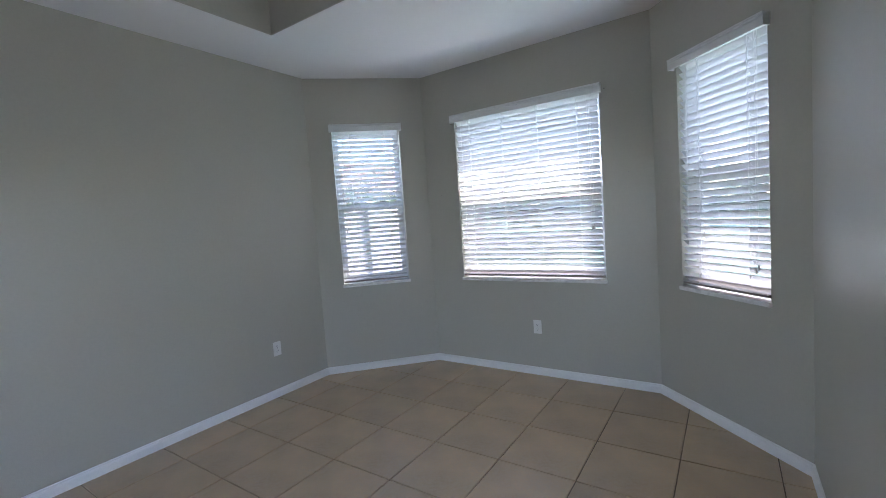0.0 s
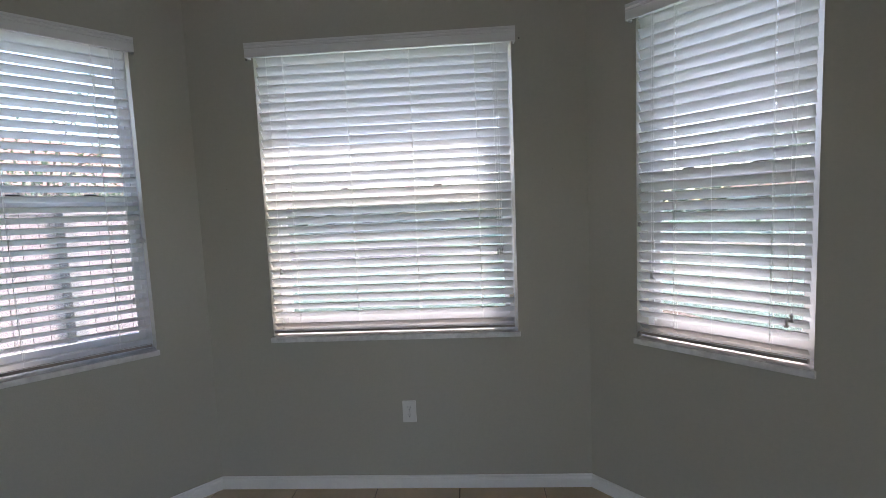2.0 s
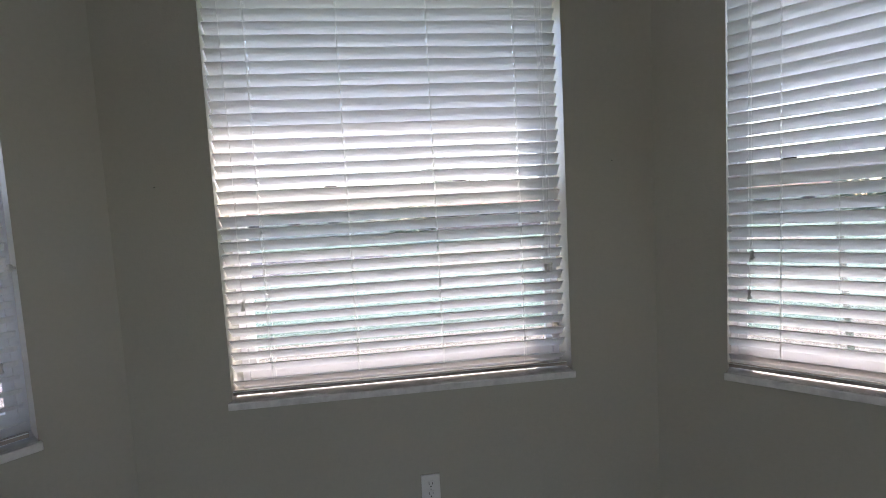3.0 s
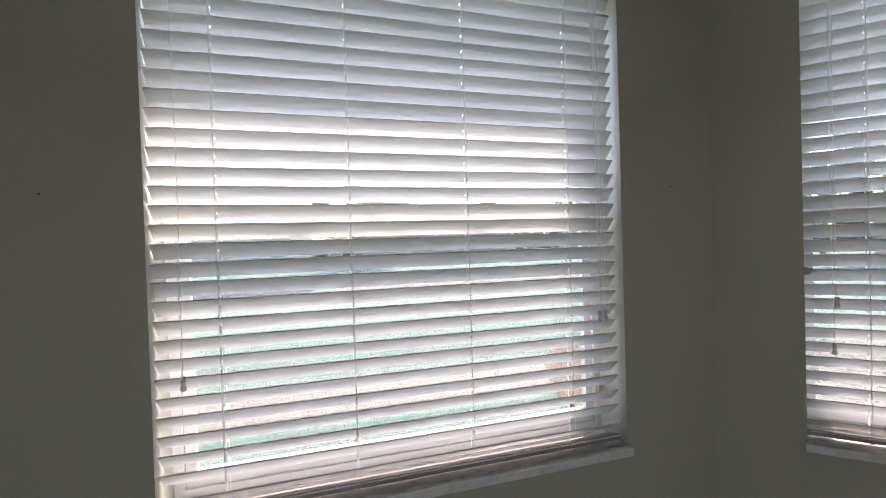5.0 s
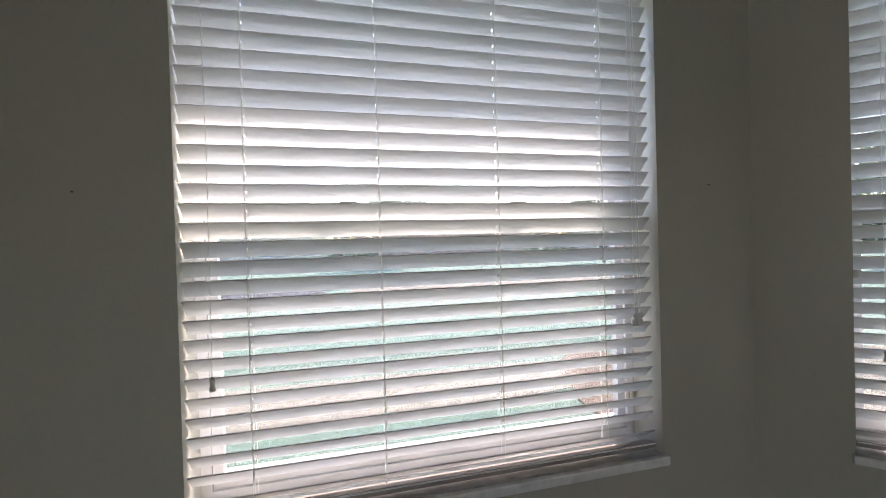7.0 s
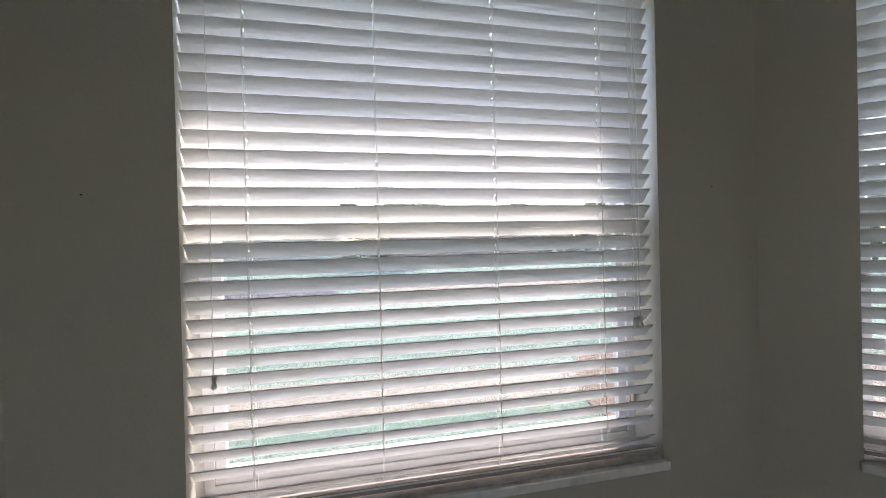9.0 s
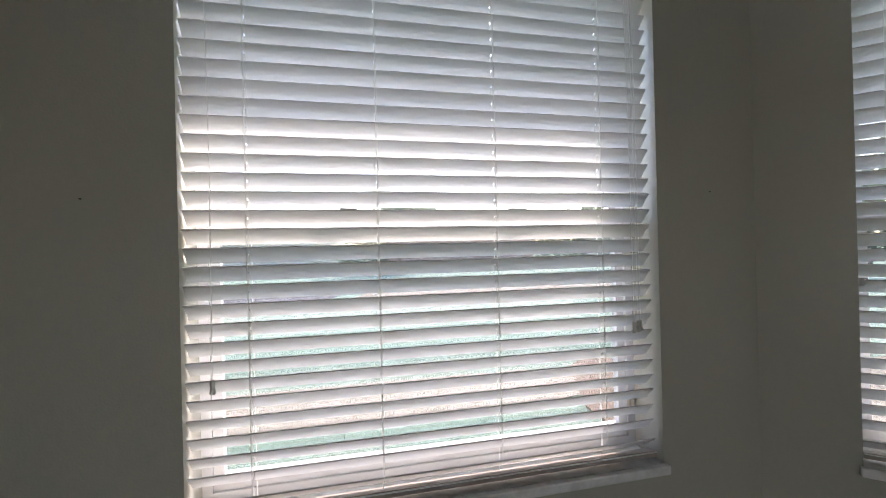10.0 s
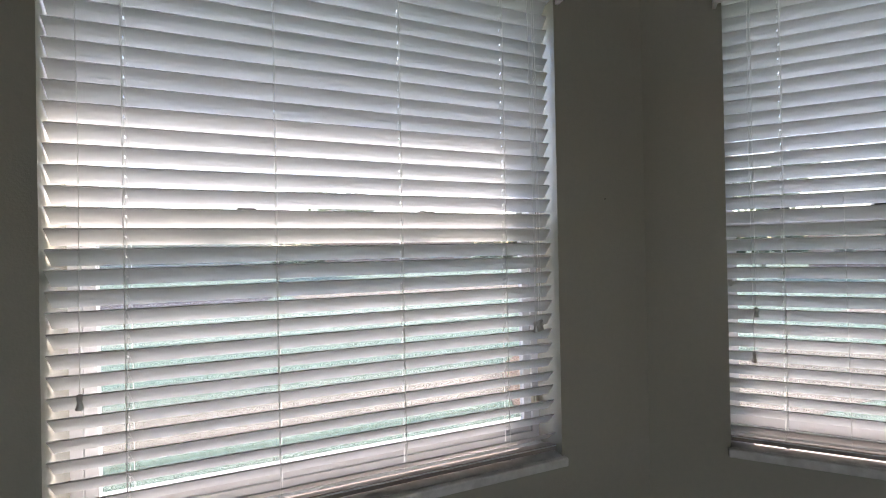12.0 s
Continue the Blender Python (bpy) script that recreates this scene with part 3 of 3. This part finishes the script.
def fence(x, y0, y1):
    f = thing("fence", pose(x, y0, GZ), "tall pale pinkish vinyl privacy fence with posts", "fence")
    n = int((y1 - y0) / 0.155)
    first = post = rail = None
    for i in range(n):
        y = i * 0.155
        if (i - 52) % 16 == 0:
            if post is None:
                bm = boxed(-0.064, 0.064, -0.064, 0.064, 0, 1.93, bevel=0.006)
                box(bm, -0.075, 0.075, -0.075, 0.075, 1.93, 1.96, bevel=0.006)
                post = part("post", bm, POST, f, "grey post")
                post.matrix_basis = pose(0.02, y, 0)
            else:
                share("post", post, f, pose(0.02, y, 0))
            continue
        if first is None:
            first = part("board", boxed(-0.011, 0.011, -0.0745, 0.0745, 0.05, 1.84, bevel=0.004), FENCE, f)
            first.matrix_basis = pose(0, y, 0)
        else:
            share("board", first, f, pose(0, y, 0))
    for z in (0.08, 1.80):
        part("rail", boxed(-0.022, 0.022, -0.08, n * 0.155, z, z + 0.09, bevel=0.005), FENCE, f)


fence(-4.25, -3.0, 8.6)


def leaves(bm, rng, centre, spread, count, size):
    for _ in range(count):
        while True:
            p = Vector((rng.uniform(-1, 1), rng.uniform(-1, 1), rng.uniform(-1, 1)))
            if p.length < 1:
                break
        p = Vector(centre) + Vector((p.x * spread[0], p.y * spread[1], p.z * spread[2]))
        q = Euler((rng.uniform(0, 6.28), rng.uniform(0, 6.28), rng.uniform(0, 6.28))).to_matrix()
        s = size * rng.uniform(0.6, 1.3)
        v = [bm.verts.new(p + q @ Vector(c)) for c in ((-s, 0, 0), (0, -s * 0.4, s * 0.1), (s, 0, 0), (0, s * 0.4, s * 0.1))]
        bm.faces.new(v)


def tree(x, y, height, crown, seed, label, leaf=0.09, count=2600, bare=0.45, lean=(0.2, 0.1), girth=0.13, bark=None):
    rng = random.Random(seed)
    t = thing("tree", pose(x, y, GZ), label, "tree", group="garden trees")
    bm = bmesh.new()
    lx, ly = lean
    fork = height * bare
    tube(bm, [(0, 0, -0.1), (lx * 0.3, ly * 0.3, fork * 0.5), (lx, ly, fork), (lx * 1.1, ly * 1.1, height * 0.8)], [girth, girth * 0.8, girth * 0.6, 0.015], 8)
    tips = []
    for i in range(9):
        q = i * 2.4 + rng.uniform(-0.3, 0.3)
        r = crown * rng.uniform(0.55, 0.95)
        top = Vector((lx + r * math.cos(q), ly + r * math.sin(q), fork + (height - fork) * rng.uniform(0.25, 0.95)))
        base = Vector((lx, ly, fork * rng.uniform(0.9, 1.15)))
        mid = base.lerp(top, 0.5) + Vector((0, 0, 0.2))
        tube(bm, [base, mid, top], [girth * 0.35, girth * 0.22, 0.008], 6)
        tips += [top, mid]
    part("trunk", bm, bark or BARK, t, "bare bark", smooth=True)
    bm = bmesh.new()
    for c in tips:
        leaves(bm, rng, c, (crown * 0.38, crown * 0.38, crown * 0.30), count // len(tips), leaf)
    part("crown", bm, LEAF, t, "loose green leaves")


def house(x, y, rz, wide, deep, high, wallmat, label):
    h = thing("house", pose(x, y, GZ, 0, 0, rz), label, "house", group="neighbouring houses")
    part("wall", boxed(-wide / 2, wide / 2, 0, deep, 0, high), wallmat, h)
    bm = bmesh.new()
    e = 0.5
    b = [bm.verts.new(p) for p in ((-wide / 2 - e, -e, high), (wide / 2 + e, -e, high), (wide / 2 + e, deep + e, high), (-wide / 2 - e, deep + e, high))]
    r = [bm.verts.new(p) for p in ((-wide / 2 + deep / 2, deep / 2, high + deep * 0.22), (wide / 2 - deep / 2, deep / 2, high + deep * 0.22))]
    for q in ((b[0], b[1], r[1], r[0]), (b[2], b[3], r[0], r[1]), (b[1], b[2], r[1]), (b[3], b[0], r[0]), (b[3], b[2], b[1], b[0])):
        bm.faces.new(q)
    part("roof", bm, ROOF, h, "reddish tiled roof")
    n = max(2, int(wide / 3.2))
    for i in range(n):
        s = -wide / 2 + (i + 0.5) * wide / n
        wdw = part("window", ring(bmesh.new(), s - 0.6, s + 0.6, -0.06, 0.02, 0.9, 2.2, 0.08), TRIM, h)
        part("pane", boxed(s - 0.52, s + 0.52, -0.03, -0.01, 0.98, 2.12), DARKGLASS, wdw)


house(-11.6, 10.8, 58, 13, 8, 2.75, STUCCO, "pink stucco house with a tiled roof behind the fence")
house(-9.0, 46.0, 4, 15, 10, 3.0, STUCCO2, "cream stucco house across the street")
house(12.0, 48.0, -3, 16, 10, 3.0, STUCCO, "pink stucco house across the street")
house(32.0, 40.0, -25, 15, 10, 3.0, STUCCO2, "cream stucco house across the street")
house(36.0, 14.0, -75, 15, 10, 3.0, STUCCO, "pink stucco house beyond the side lawn")
tree(-7.0, 7.2, 3.7, 1.2, 11, "loose small-leaved tree behind the fence", 0.05, 1000, 0.5, girth=0.06)
tree(-8.2, 9.4, 3.0, 1.3, 12, "loose small-leaved tree behind the fence", 0.05, 1100, 0.45, girth=0.06)
# Added to shade the east window; a thin pale trunk hardly shows in view.
tree(3.15, 5.2, 6.5, 0.62, 13, "slender tree added to shade the east bay window", 0.10, 5200, 0.86, (-0.46, 0.64), 0.028, PALEBARK)
tree(-16.0, 36.0, 7.5, 3.2, 14, "street tree beyond the road", 0.2, 1800)
tree(3.0, 35.0, 7.0, 3.0, 15, "street tree beyond the road", 0.2, 1800)
tree(19.0, 31.0, 7.5, 3.2, 16, "street tree beyond the road", 0.2, 1800)
tree(24.0, 18.0, 7.0, 3.0, 17, "street tree on the far lawn", 0.2, 1800)

bm = bmesh.new()
hr = random.Random(21)
for i in range(150):
    q = radians(-40 + 175 * i / 149)
    d = hr.uniform(58, 66)
    leaves(bm, hr, (d * math.cos(q), d * math.sin(q), 1.4 + hr.uniform(-0.4, 1.0)), (2.0, 2.0, hr.uniform(1.6, 3.2)), 60, 0.6)
tagged(link("backdrop_trees", bm, LEAF2), "dark green line of far trees and hedges", "trees", kind="stuff")

# ---- floor tiles ----
TILE_P, TILE_X, TILE_Y, JOINT = 0.4340, -0.158, 1.667, 0.006


def clip_poly(poly, region):
    """poly cut to a convex anticlockwise region."""
    out = poly
    for i in range(len(region)):
        (ax, ay), (bx, by) = region[i], region[(i + 1) % len(region)]
        side = lambda p: (bx - ax) * (p[1] - ay) - (by - ay) * (p[0] - ax)
        src, out = out, []
        for j in range(len(src)):
            p, q = src[j], src[(j + 1) % len(src)]
            sp, sq = side(p), side(q)
            if sp >= 0:
                out.append(p)
            if sp * sq < 0:
                k = sp / (sp - sq)
                out.append((p[0] + k * (q[0] - p[0]), p[1] + k * (q[1] - p[1])))
        if not out:
            return []
    return out


def tile_bm(poly):
    cx, cy = sum(p[0] for p in poly) / len(poly), sum(p[1] for p in poly) / len(poly)
    bm = bmesh.new()
    lo = [bm.verts.new((x, y, -0.008)) for x, y in poly]
    mid = [bm.verts.new((x, y, -0.002)) for x, y in poly]
    hi = [bm.verts.new((x + 0.0025 * math.copysign(1, cx - x), y + 0.0025 * math.copysign(1, cy - y), 0.0)) for x, y in poly]
    n = len(poly)
    for a, b in ((lo, mid), (mid, hi)):
        for i in range(n):
            bm.faces.new((a[i], a[(i + 1) % n], b[(i + 1) % n], b[i]))
    bm.faces.new(hi)
    return bm


region = offset_room(-0.004)
whole = None
half = (TILE_P - JOINT) / 2
for i in range(-7, 5):
    for j in range(-10, 6):
        cx, cy = TILE_X + (i + 0.5) * TILE_P, TILE_Y + (j + 0.5) * TILE_P
        sq = [(cx - half, cy - half), (cx + half, cy - half), (cx + half, cy + half), (cx - half, cy + half)]
        cut = clip_poly(sq, region)
        if len(cut) < 3:
            continue
        if cut == sq:
            if whole is None:
                whole = part("tile", tile_bm([(x - cx, y - cy) for x, y in sq]), TILE, floor)
                whole.matrix_basis = pose(cx, cy, 0)
            else:
                share("tile", whole, floor, pose(cx, cy, 0.0008 * noise.random(), 0, 0, 0))
        else:
            part("tile", tile_bm(cut), TILE, floor)
